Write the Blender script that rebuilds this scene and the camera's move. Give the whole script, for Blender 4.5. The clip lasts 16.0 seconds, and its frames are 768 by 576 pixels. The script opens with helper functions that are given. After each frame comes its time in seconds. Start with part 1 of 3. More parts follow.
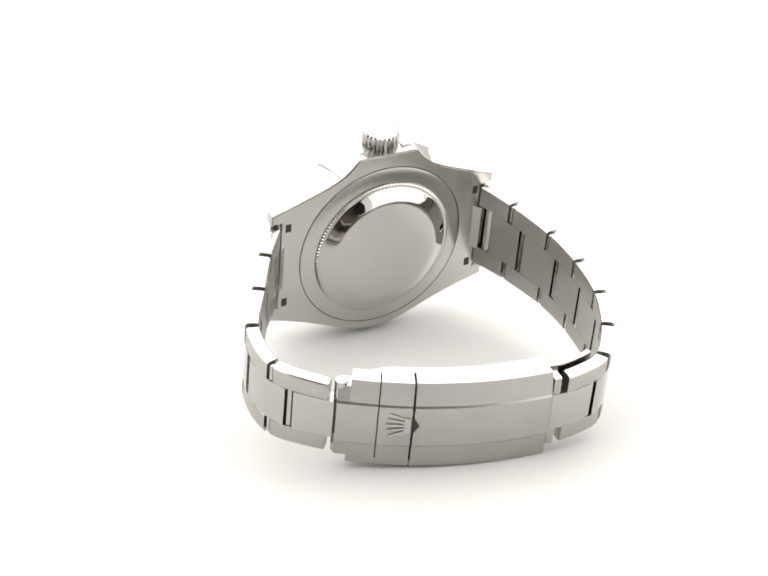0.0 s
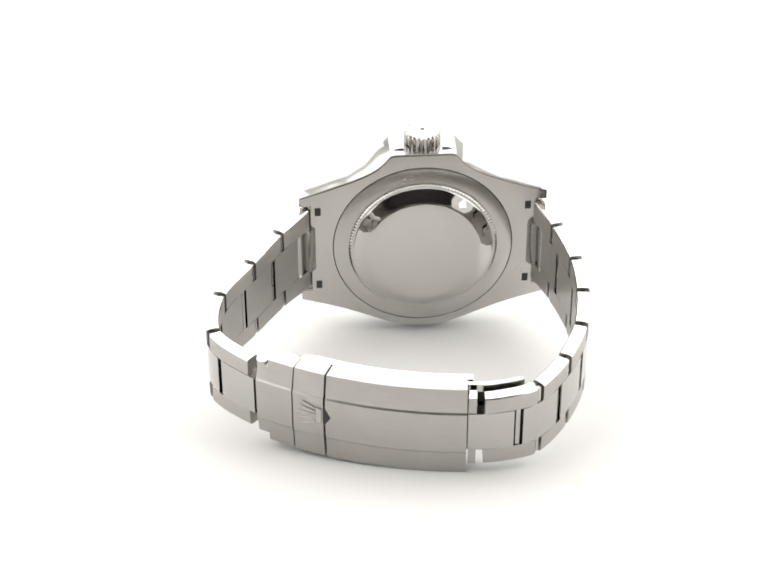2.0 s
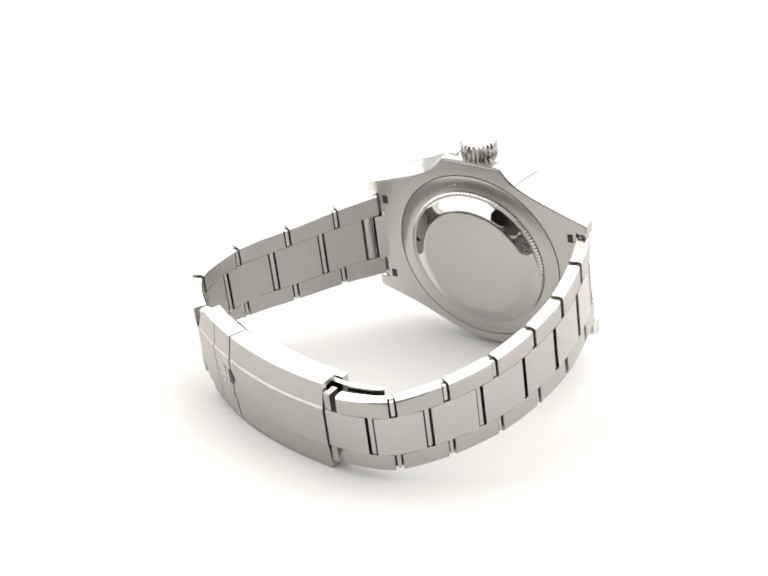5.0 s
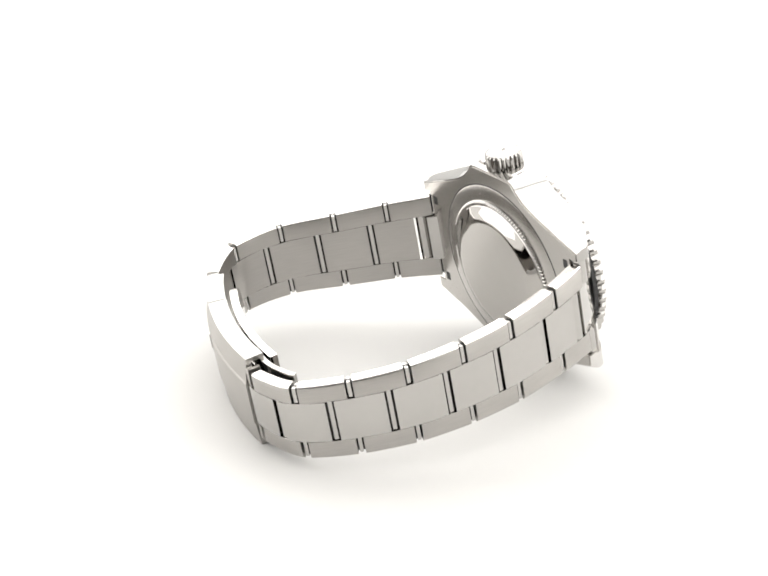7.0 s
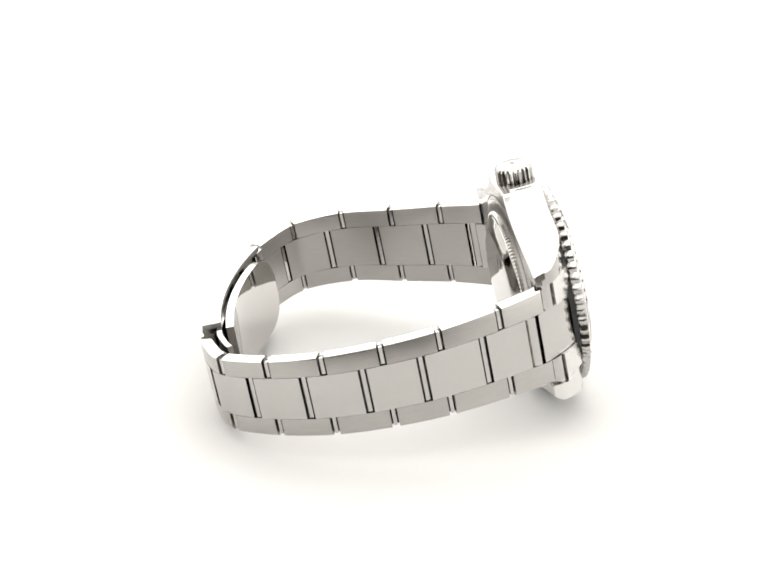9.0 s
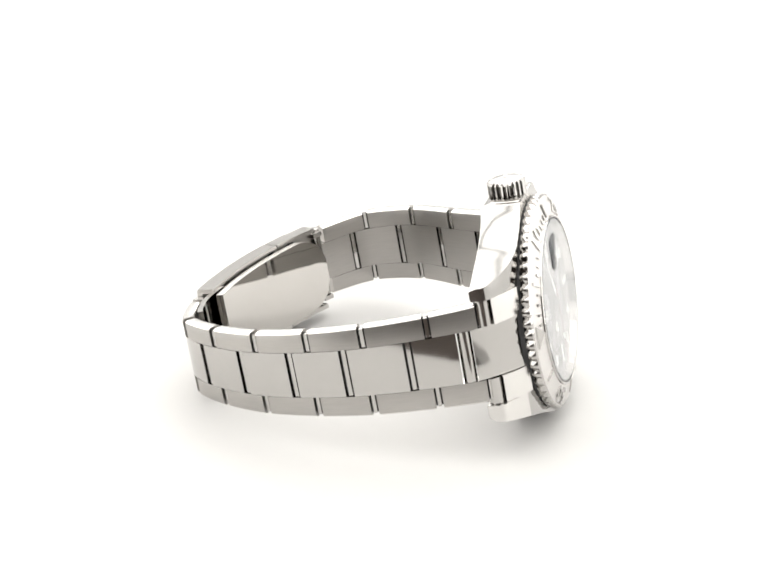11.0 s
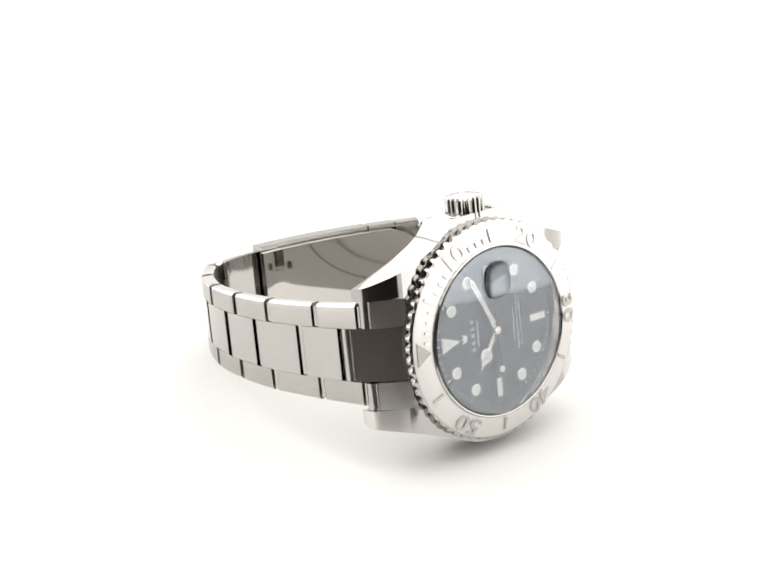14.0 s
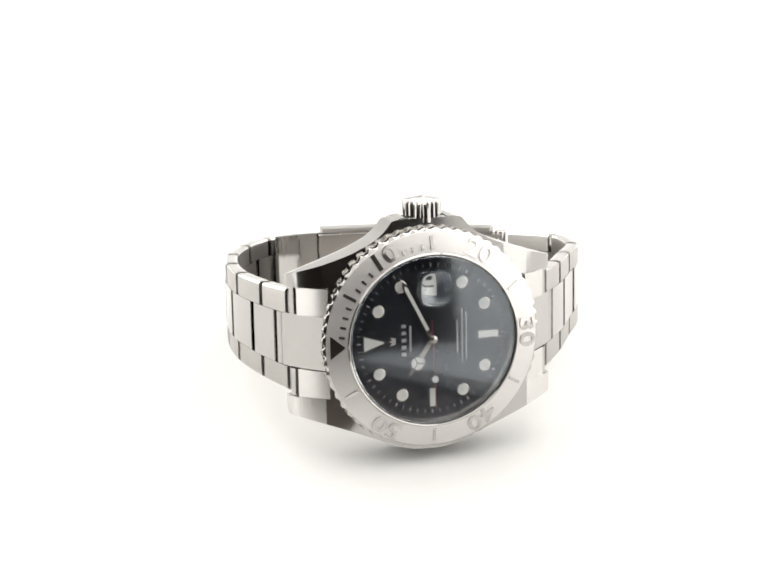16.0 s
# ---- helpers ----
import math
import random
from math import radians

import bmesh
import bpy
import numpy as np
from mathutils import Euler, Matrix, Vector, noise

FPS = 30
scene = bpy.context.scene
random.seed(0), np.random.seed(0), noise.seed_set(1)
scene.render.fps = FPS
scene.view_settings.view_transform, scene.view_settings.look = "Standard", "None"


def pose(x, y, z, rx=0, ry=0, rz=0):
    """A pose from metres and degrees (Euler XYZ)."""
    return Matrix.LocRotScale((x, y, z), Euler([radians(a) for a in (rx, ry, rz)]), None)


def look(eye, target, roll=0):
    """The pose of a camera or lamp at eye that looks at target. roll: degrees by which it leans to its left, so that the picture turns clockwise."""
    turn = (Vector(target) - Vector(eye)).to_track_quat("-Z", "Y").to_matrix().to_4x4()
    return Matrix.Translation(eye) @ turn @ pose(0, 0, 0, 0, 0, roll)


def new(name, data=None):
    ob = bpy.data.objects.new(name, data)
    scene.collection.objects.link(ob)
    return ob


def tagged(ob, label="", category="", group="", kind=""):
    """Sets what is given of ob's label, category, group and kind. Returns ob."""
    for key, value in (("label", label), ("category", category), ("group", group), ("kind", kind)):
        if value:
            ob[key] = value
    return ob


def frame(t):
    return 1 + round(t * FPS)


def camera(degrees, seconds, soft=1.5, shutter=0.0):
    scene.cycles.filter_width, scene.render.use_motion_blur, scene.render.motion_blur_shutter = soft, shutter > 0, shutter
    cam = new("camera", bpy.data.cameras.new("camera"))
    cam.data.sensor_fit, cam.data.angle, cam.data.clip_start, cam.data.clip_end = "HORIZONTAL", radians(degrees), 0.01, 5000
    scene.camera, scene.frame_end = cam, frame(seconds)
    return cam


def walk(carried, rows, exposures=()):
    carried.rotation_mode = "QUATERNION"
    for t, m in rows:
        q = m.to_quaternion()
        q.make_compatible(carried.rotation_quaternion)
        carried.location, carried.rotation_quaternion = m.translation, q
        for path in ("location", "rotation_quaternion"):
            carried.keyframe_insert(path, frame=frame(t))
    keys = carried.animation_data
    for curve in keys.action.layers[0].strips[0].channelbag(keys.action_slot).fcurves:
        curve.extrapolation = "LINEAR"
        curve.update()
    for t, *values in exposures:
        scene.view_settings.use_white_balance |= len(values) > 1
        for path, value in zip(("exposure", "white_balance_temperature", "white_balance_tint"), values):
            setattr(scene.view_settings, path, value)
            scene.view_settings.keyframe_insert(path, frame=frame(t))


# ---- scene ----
# A steel wristwatch turns slowly on its side in a white photo tent; the camera stands still.

# ---------------------------------------------------------------- camera
EYE = Vector((0.0, -0.346, 0.16979))
YAW, PITCH = radians(-0.7855), radians(23.462)
AHEAD = Vector((math.cos(PITCH) * math.sin(YAW), math.cos(PITCH) * math.cos(YAW), -math.sin(PITCH)))
cam = camera(22.367, 16.0, soft=1.8)
stand = look(EYE, EYE + AHEAD, 0.67)
walk(cam, [(0.0, stand), (16.0, stand)])

# ---------------------------------------------------------------- light
world = bpy.data.worlds.new("world")
scene.world = world
world.use_nodes = True
world.node_tree.nodes["Background"].inputs[0].default_value = (0.9, 0.92, 1.0, 1)
world.node_tree.nodes["Background"].inputs[1].default_value = 0.05


def area_lamp(name, at, target, size_x, size_y, watts, colour=(1.0, 0.983, 0.96)):
    lamp = bpy.data.lights.new(name, "AREA")
    lamp.shape, lamp.size, lamp.size_y, lamp.energy, lamp.color = "RECTANGLE", size_x, size_y, watts, colour
    ob = new(name, lamp)
    ob.matrix_world = look(at, target)
    return tagged(ob, "white softbox lamp over the photo tent", "lamp")


area_lamp("softbox_lamp", (0, 0.01, 0.45), (0, 0.0099, 0), 0.50, 0.62, 2.0)
area_lamp("back_lamp", (0, 0.333, 0.275), (0, 0.2, 0.275), 0.50, 0.35, 0.95)
for side in (-1, 1):
    area_lamp("side_lamp", (side * 0.255, -0.005, 0.218), (0, -0.005, 0.218), 0.61, 0.436, 1.25)

# unseen fill lamp, added so that the steel reflects a less black room
room_fill = area_lamp("room_fill", (0, -0.9, 1.58), (0, -0.9001, 0), 1.2, 1.2, 5.0)
tagged(room_fill, "unseen fill lamp added under the room's ceiling")

# ---------------------------------------------------------------- materials
def material(name, colour, rough, metal=0.0, grain=0.06, grain_scale=900.0, bump=0.0, stretch=(1, 1, 1), spread=0.05):
    m = bpy.data.materials.new(name)
    m.use_nodes = True
    nodes, links = m.node_tree.nodes, m.node_tree.links
    b = nodes["Principled BSDF"]
    b.inputs["Metallic"].default_value = metal
    co = nodes.new("ShaderNodeTexCoord")
    mp = nodes.new("ShaderNodeMapping")
    mp.inputs["Scale"].default_value = stretch
    links.new(co.outputs["Object"], mp.inputs["Vector"])
    fine = nodes.new("ShaderNodeTexNoise")
    fine.inputs["Scale"].default_value, fine.inputs["Detail"].default_value = grain_scale, 3.0
    links.new(mp.outputs[0], fine.inputs["Vector"])
    wide = nodes.new("ShaderNodeTexNoise")
    wide.inputs["Scale"].default_value, wide.inputs["Detail"].default_value = 120.0, 2.0
    links.new(co.outputs["Object"], wide.inputs["Vector"])
    both = nodes.new("ShaderNodeMath")
    both.operation = "ADD"
    links.new(fine.outputs["Fac"], both.inputs[0])
    links.new(wide.outputs["Fac"], both.inputs[1])
    tone = nodes.new("ShaderNodeMapRange")
    tone.inputs["From Min"].default_value, tone.inputs["From Max"].default_value = 0.5, 1.5
    tone.inputs["To Min"].default_value, tone.inputs["To Max"].default_value = 1 - grain, 1 + grain
    links.new(both.outputs[0], tone.inputs["Value"])
    mix = nodes.new("ShaderNodeVectorMath")
    mix.operation = "SCALE"
    mix.inputs[0].default_value = colour
    links.new(tone.outputs[0], mix.inputs["Scale"])
    links.new(mix.outputs[0], b.inputs["Base Color"])
    gloss = nodes.new("ShaderNodeMapRange")
    gloss.inputs["From Min"].default_value, gloss.inputs["From Max"].default_value = 0.5, 1.5
    gloss.inputs["To Min"].default_value, gloss.inputs["To Max"].default_value = max(0.01, rough - spread), rough + spread
    links.new(both.outputs[0], gloss.inputs["Value"])
    links.new(gloss.outputs[0], b.inputs["Roughness"])
    if bump:
        bp = nodes.new("ShaderNodeBump")
        bp.inputs["Strength"].default_value, bp.inputs["Distance"].default_value = bump, 0.00002
        links.new(fine.outputs["Fac"], bp.inputs["Height"])
        links.new(bp.outputs[0], b.inputs["Normal"])
    return m


STEEL = (0.53, 0.512, 0.49)
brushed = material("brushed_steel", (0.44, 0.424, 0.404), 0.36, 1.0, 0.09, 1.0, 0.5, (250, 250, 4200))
bright_steel = material("bright_polished_steel", (0.44, 0.43, 0.416), 0.08, 1.0, 0.02, 700.0, spread=0.02)
# polished sides, with the bright light on them put into the colour
lit_edge = material("lit_edge_steel", (0.76, 0.745, 0.725), 0.14, 1.0, 0.03, 1500.0, spread=0.03)
polished = material("polished_steel", (0.48, 0.467, 0.45), 0.06, 1.0, 0.02, 700.0, spread=0.02)
crown_steel = material("fluted_crown_steel", (0.42, 0.409, 0.394), 0.1, 1.0, 0.03, 900.0, spread=0.02)
mirror = material("mirror_polished_steel", (0.53, 0.512, 0.49), 0.035, 1.0, 0.015, 500.0, spread=0.015)
satin_steel = material("satin_steel", (0.66, 0.645, 0.625), 0.24, 1.0, 0.03, 1.0, 0.0, (2600, 300, 300), spread=0.03)
turned = material("turned_steel", STEEL, 0.24, 1.0, 0.04, 2600.0, 0.15)
turned_ring = turned.copy()
turned_ring.name = "circular_brushed_steel"
around = turned_ring.node_tree.nodes.new("ShaderNodeTangent")
around.direction_type, around.axis = "RADIAL", "Y"
ring_bsdf = turned_ring.node_tree.nodes["Principled BSDF"]
ring_bsdf.inputs["Anisotropic"].default_value = 0.75
turned_ring.node_tree.links.new(around.outputs[0], ring_bsdf.inputs["Tangent"])
satin = material("satin_platinum", (0.61, 0.595, 0.58), 0.42, 1.0, 0.04, 4200.0, 0.3)
# black painted as shade in gaps, slots, joints; also tube, gasket and ink
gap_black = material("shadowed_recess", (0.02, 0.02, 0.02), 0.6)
dial_black = material("black_dial_lacquer", (0.010, 0.012, 0.018), 0.12, 0.0, 0.1, 600.0)
lume = material("luminous_white_paint", (0.72, 0.74, 0.73), 0.5)
print_white = material("printed_light_grey", (0.36, 0.36, 0.38), 0.5)
red_paint = material("red_lacquer", (0.16, 0.025, 0.04), 0.3)
date_white = material("white_date_disc", (0.8, 0.8, 0.78), 0.5)
paper = material("white_tent_cloth", (0.585, 0.585, 0.58), 0.85, 0.0, 0.015, 300.0)
ground_paper = material("white_backdrop_paper", (0.515, 0.511, 0.502), 0.8, 0.0, 0.015, 300.0)
table_wood = material("dark_table_wood", (0.065, 0.053, 0.047), 0.45, 0.0, 0.25, 40.0, 0.1, (1, 8, 1))
room_paint = material("dim_room_paint", (0.40, 0.37, 0.34), 0.8, 0.0, 0.08, 8.0)

glass = bpy.data.materials.new("sapphire_crystal")
glass.use_nodes = True
g = glass.node_tree.nodes["Principled BSDF"]
g.inputs["Base Color"].default_value = (1, 1, 1, 1)
g.inputs["Roughness"].default_value = 0.035
g.inputs["IOR"].default_value = 1.95
g.inputs["Transmission Weight"].default_value = 1.0
g.inputs["Specular Tint"].default_value = (0.82, 0.90, 1.0, 1)
clear_glass = glass.copy()
clear_glass.name = "clear_lens"
clear_glass.node_tree.nodes["Principled BSDF"].inputs["Specular Tint"].default_value = (0.22, 0.26, 0.32, 1)

# ---------------------------------------------------------------- mesh helpers (millimetres in the watch's own space)
MM = 0.001
# Watch space: x to twelve o'clock, y out of the dial, z to the crown; the dial's centre is the origin.
LEAN = Matrix(((0.87519, -0.47792, 0.07508, -0.00988), (0.48314, 0.85547, -0.18638, 0.02679),
               (0.02484, 0.19939, 0.97961, 0.02244), (0, 0, 0, 1)))
LEAN = LEAN @ pose(0, -0.033, 0, -0.3) @ pose(0, 0.033, 0)


def part(name, bm, mat, parent, label="", smooth=40, kind="", flank=None, inside=None):
    me = bpy.data.meshes.new(name)
    bmesh.ops.recalc_face_normals(bm, faces=bm.faces)
    bm.to_mesh(me)
    bm.free()
    me.materials.append(mat)
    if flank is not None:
        # the narrow sides of the bracelet are polished; the links' are also painted lit
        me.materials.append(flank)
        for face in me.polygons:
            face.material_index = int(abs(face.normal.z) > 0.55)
    if inside is not None:
        # the faces towards the wrist are brushed
        me.materials.append(inside)
        for face in me.polygons:
            face.material_index = int((Vector((-0.005, -0.036, 0)) - face.center).normalized().dot(face.normal) > 0.7)
    if smooth:
        me.shade_smooth()
        me.set_sharp_from_angle(angle=radians(smooth))
    ob = new(name, me)
    ob.parent = parent
    if parent is not None and parent.type == "EMPTY":
        ob.matrix_basis = LEAN
    return tagged(ob, label, kind=kind)


def bevelled(bm, width, angle=30, segments=2):
    edges = [e for e in bm.edges if len(e.link_faces) == 2 and e.calc_face_angle(0) > radians(angle)]
    bmesh.ops.bevel(bm, geom=edges, offset=width * MM, segments=segments, affect="EDGES", profile=0.5, clamp_overlap=True)
    return bm


def lathe(profile, n=96, wave=None, centre=(0, 0), closed=True):
    """A ring turned about the y axis. profile: (radius, y); wave(i, angle) is added to the radius at point i."""
    bm = bmesh.new()
    rings = []
    for k in range(n):
        a = 2 * math.pi * k / n
        row = []
        for i, (r, y) in enumerate(profile):
            q = r + (wave(i, k) if wave else 0)
            row.append(bm.verts.new(((centre[0] + q * math.cos(a)) * MM, y * MM, (centre[1] + q * math.sin(a)) * MM)))
        rings.append(row)
    m = len(profile)
    for k in range(n):
        p, q = rings[k], rings[(k + 1) % n]
        for i in range(m if closed else m - 1):
            j = (i + 1) % m
            bm.faces.new((p[i], p[j], q[j], q[i]))
    if not closed:
        for i in (0, m - 1):
            bm.faces.new([rings[k][i] for k in range(n)])
    return bm


def loft(sections):
    """A solid through closed sections (lists of points in millimetres), capped at both ends."""
    bm = bmesh.new()
    rows = [[bm.verts.new([c * MM for c in p]) for p in s] for s in sections]
    for p, q in zip(rows, rows[1:]):
        for i in range(len(p)):
            j = (i + 1) % len(p)
            bm.faces.new((p[i], p[j], q[j], q[i]))
    bm.faces.new(rows[0])
    bm.faces.new(rows[-1])
    return bm


def plate(outline, y0, y1):
    """A flat plate parallel to the dial: outline in (x, z), between heights y0 and y1."""
    return loft([[(x, y0, z) for x, z in outline], [(x, y1, z) for x, z in outline]])


def disc_outline(r, at=(0, 0), n=24):
    return [(at[0] + r * math.cos(2 * math.pi * k / n), at[1] + r * math.sin(2 * math.pi * k / n)) for k in range(n)]


def polar(r, minute):
    """(x, z) at radius r towards a minute of the dial."""
    a = radians(6 * minute)
    return r * math.cos(a), r * math.sin(a)


def bar(minute, r0, r1, width, width_out=None):
    """The outline of a radial bar."""
    (cx, cz) = polar(1, minute)
    sx, sz = -cz, cx
    a, b = width / 2, (width if width_out is None else width_out) / 2
    return [(cx * r0 - sx * a, cz * r0 - sz * a), (cx * r0 + sx * a, cz * r0 + sz * a),
            (cx * r1 + sx * b, cz * r1 + sz * b), (cx * r1 - sx * b, cz * r1 - sz * b)]


def text_mesh(body, size, depth):
    """Raised letters as a bmesh in their own xy plane, centred, in millimetres turned to metres."""
    font = bpy.data.curves.new("letters", "FONT")
    font.body, font.size, font.extrude, font.align_x, font.align_y = body, size * MM, depth * MM / 2, "CENTER", "CENTER"
    font.resolution_u = 3
    font.offset = (0.02 if size > 3 else 0.0) * size * MM
    tmp = new("letters", font)
    bpy.context.view_layer.update()
    me = bpy.data.meshes.new_from_object(tmp)
    bm = bmesh.new()
    bm.from_mesh(me)
    bpy.data.objects.remove(tmp)
    bpy.data.meshes.remove(me)
    return bm


def text_on_dial(body, size, depth, minute, r, y, turn=0.0, offset=(0, 0), wide=1.0):
    """Letters lying in a plane parallel to the dial, their tops outward along a minute."""
    bm = text_mesh(body, size, depth)
    for v in bm.verts:
        v.co.x *= wide
    a = radians(6 * minute)
    up = Vector((math.cos(a), 0, math.sin(a)))
    right = Vector((-math.sin(a), 0, math.cos(a)))
    out = Vector((0, 1, 0))
    at = up * (r * MM) + Vector((offset[0] * MM, y * MM, offset[1] * MM))
    m = Matrix((right, up, out)).transposed().to_4x4()
    m.translation = at
    bmesh.ops.transform(bm, matrix=m @ Matrix.Rotation(turn, 4, "Z"), verts=bm.verts)
    return bm


# ---------------------------------------------------------------- the tent and the room round it
def box(name, lo, hi, mat, label, category=""):
    bm = bmesh.new()
    bmesh.ops.create_cube(bm, size=1)
    for v in bm.verts:
        v.co = [lo[i] + (v.co[i] + 0.5) * (hi[i] - lo[i]) for i in range(3)]
    me = bpy.data.meshes.new(name)
    bm.to_mesh(me)
    bm.free()
    me.materials.append(mat)
    return tagged(new(name, me), label, category, kind="structure")


HALF, FRONT, BACK, TOP, SIDE_FRONT = 0.26, -0.102, 0.34, 0.47, -0.315


def tent():
    line = [(FRONT, 0.0), (-0.05, 0.0), (0.1, 0.0), (0.25, 0.0), (BACK, 0.0)]
    # the front edge, out of view, is notched so steel reflects the dark table
    columns = [(-HALF, SIDE_FRONT), (-0.16, SIDE_FRONT), (-0.09, FRONT), (0.09, FRONT), (0.16, SIDE_FRONT), (HALF, SIDE_FRONT)]
    bm = bmesh.new()
    top = [[bm.verts.new((x, front if i == 0 else y, z)) for i, (y, z) in enumerate(line)] for x, front in columns]
    low = [[bm.verts.new((x, front if i == 0 else y, z - 0.004)) for i, (y, z) in enumerate(line)] for x, front in columns]
    m = len(line)
    for c in range(len(columns) - 1):
        for r in (top, low):
            for i in range(m - 1):
                bm.faces.new((r[c][i], r[c][i + 1], r[c + 1][i + 1], r[c + 1][i]))
        for i in (0, m - 1):
            bm.faces.new((top[c][i], top[c + 1][i], low[c + 1][i], low[c][i]))
    for c in (0, len(columns) - 1):
        for i in range(m - 1):
            bm.faces.new((top[c][i], top[c][i + 1], low[c][i + 1], low[c][i]))
    bmesh.ops.recalc_face_normals(bm, faces=bm.faces)
    me = bpy.data.meshes.new("ground")
    bm.to_mesh(me)
    bm.free()
    me.materials.append(ground_paper)
    me.shade_smooth()
    me.set_sharp_from_angle(angle=radians(30))
    ground = tagged(new("ground", me), "seamless white photo backdrop under the watch", "backdrop", kind="structure")
    ground.location.z = -0.00045
    box("wall_back", (-HALF, BACK, -0.0055), (HALF, BACK + 0.004, TOP), paper, "white cloth back wall of the photo tent", "tent wall")
    for name, s in (("wall_west", -1), ("wall_east", 1)):
        box(name, (min(s * HALF, s * (HALF + 0.004)), SIDE_FRONT, -0.0055), (max(s * HALF, s * (HALF + 0.004)), BACK, TOP), paper,
            "white cloth side wall of the photo tent", "tent wall")
    box("ceiling", (-HALF, SIDE_FRONT, TOP), (HALF, BACK, TOP + 0.004), paper, "white cloth roof of the photo tent", "tent roof")
    # two unseen front panels, added so that bezel and crystal reflect white
    box("wall_front", (-HALF, SIDE_FRONT, 0.19), (HALF, SIDE_FRONT + 0.004, TOP), paper, "unseen white cloth front flap of the tent, added for reflections", "tent wall")
    box("wall_front_east", (0.205, SIDE_FRONT, -0.0055), (HALF, SIDE_FRONT + 0.004, 0.19), paper, "unseen white cloth front corner of the tent, added for reflections", "tent wall")
    # the room behind the camera
    box("floor", (-1.6, -1.9, -0.03), (1.6, 1.1, -0.006), table_wood, "dark wooden table top under the tent", "table top")
    for name, lo, hi in (("wall_south", (-1.6, -1.95, -0.03), (1.6, -1.9, 1.6)), ("wall_north", (-1.6, 1.1, -0.03), (1.6, 1.15, 1.6)),
                         ("wall_far_west", (-1.65, -1.95, -0.03), (-1.6, 1.15, 1.6)), ("wall_far_east", (1.6, -1.95, -0.03), (1.65, 1.15, 1.6)),
                         ("ceiling_room", (-1.65, -1.95, 1.6), (1.65, 1.15, 1.65))):
        box(name, lo, hi, room_paint, "dim painted wall of the room", "wall")


tent()

# ---------------------------------------------------------------- the watch
watch = tagged(new("wristwatch"), "steel diver-style wristwatch with black dial lying on its side", "wristwatch")


def ease(points, steps=8):
    """A smooth line (Catmull-Rom) through points."""
    out = []
    n = len(points)
    for i in range(n - 1):
        p0, p1, p2, p3 = points[max(i - 1, 0)], points[i], points[i + 1], points[min(i + 2, n - 1)]
        for k in range(steps):
            t = k / steps
            out.append(tuple(0.5 * (2 * b + (c - a) * t + (2 * a - 5 * b + 4 * c - d) * t * t + (3 * b - a - 3 * c + d) * t ** 3)
                             for a, b, c, d in zip(p0, p1, p2, p3)))
    return out + [tuple(points[-1])]


class Line:
    """A smooth line in the watch's xy plane, followed by length; n is its outward side."""

    def __init__(self, points, outward):
        self.p = np.array(ease(points, 12))
        self.s = np.concatenate([[0], np.cumsum(np.linalg.norm(np.diff(self.p, axis=0), axis=1))])
        self.side = outward
        self.length = self.s[-1]

    def at(self, s, n=0.0):
        def put(q):
            return np.array([np.interp(q, self.s, self.p[:, 0]), np.interp(q, self.s, self.p[:, 1])])
        a = put(s)
        if s < 0 or s > self.length:
            e = self.p[:2] if s < 0 else self.p[-2:]
            a = a + (e[1] - e[0]) / np.linalg.norm(e[1] - e[0]) * (s if s < 0 else s - self.length)
        s = min(max(s, 0.0), self.length)
        d = put(min(s + 0.6, self.length)) - put(max(s - 0.6, 0))
        d /= np.linalg.norm(d)
        return a + n * self.side * np.array([d[1], -d[0]])

    def near(self, x, y):
        return self.s[np.argmin(np.hypot(self.p[:, 0] - x, self.p[:, 1] - y))]


def strip(line, s0, s1, n0, n1, z0, z1, steps=4, crown=0.0, bent=False, flex=0.0, round_side=0):
    """A block laid along a line (straight, or bent with it) from s0 to s1, between depths n0 and n1 and heights z0(s) and z1(s);
    round_side rounds its upper (1) or lower (-1) edges."""
    sections = []
    ends = [(line.at(s, n0), line.at(s, n1)) for s in (s0, s1)]
    for k in range(steps + 1):
        f = k / steps
        s = s0 + (s1 - s0) * f
        bulge = crown * (1 - (2 * f - 1) ** 2)
        if bent:
            a, b = line.at(s, n0), line.at(s, n1 + bulge)
        else:
            a, b = ((ends[0][i] * (1 - f) + ends[1][i] * f) * (1 - flex) + line.at(s, (n0, n1)[i]) * flex for i in (0, 1))
            b = b + (b - a) / np.linalg.norm(b - a) * bulge
        lo, hi = z0(s), z1(s)
        if not round_side:
            sections.append([(*a, lo), (*b, lo), (*b, hi), (*a, hi)])
            continue
        flat, edge = (lo, hi) if round_side > 0 else (hi, lo)
        across, ring, r = (b - a) / np.linalg.norm(b - a), [(*a, flat), (*b, flat)], 0.6
        for corner, way in ((b, -1), (a, 1)):
            for k2 in range(5):
                q = math.pi / 2 * (k2 if way < 0 else 4 - k2) / 4
                p = corner + across * way * r * (1 - math.cos(q))
                ring.append((*p, edge - round_side * r * (1 - math.sin(q))))
        sections.append(ring)
    return loft(sections)


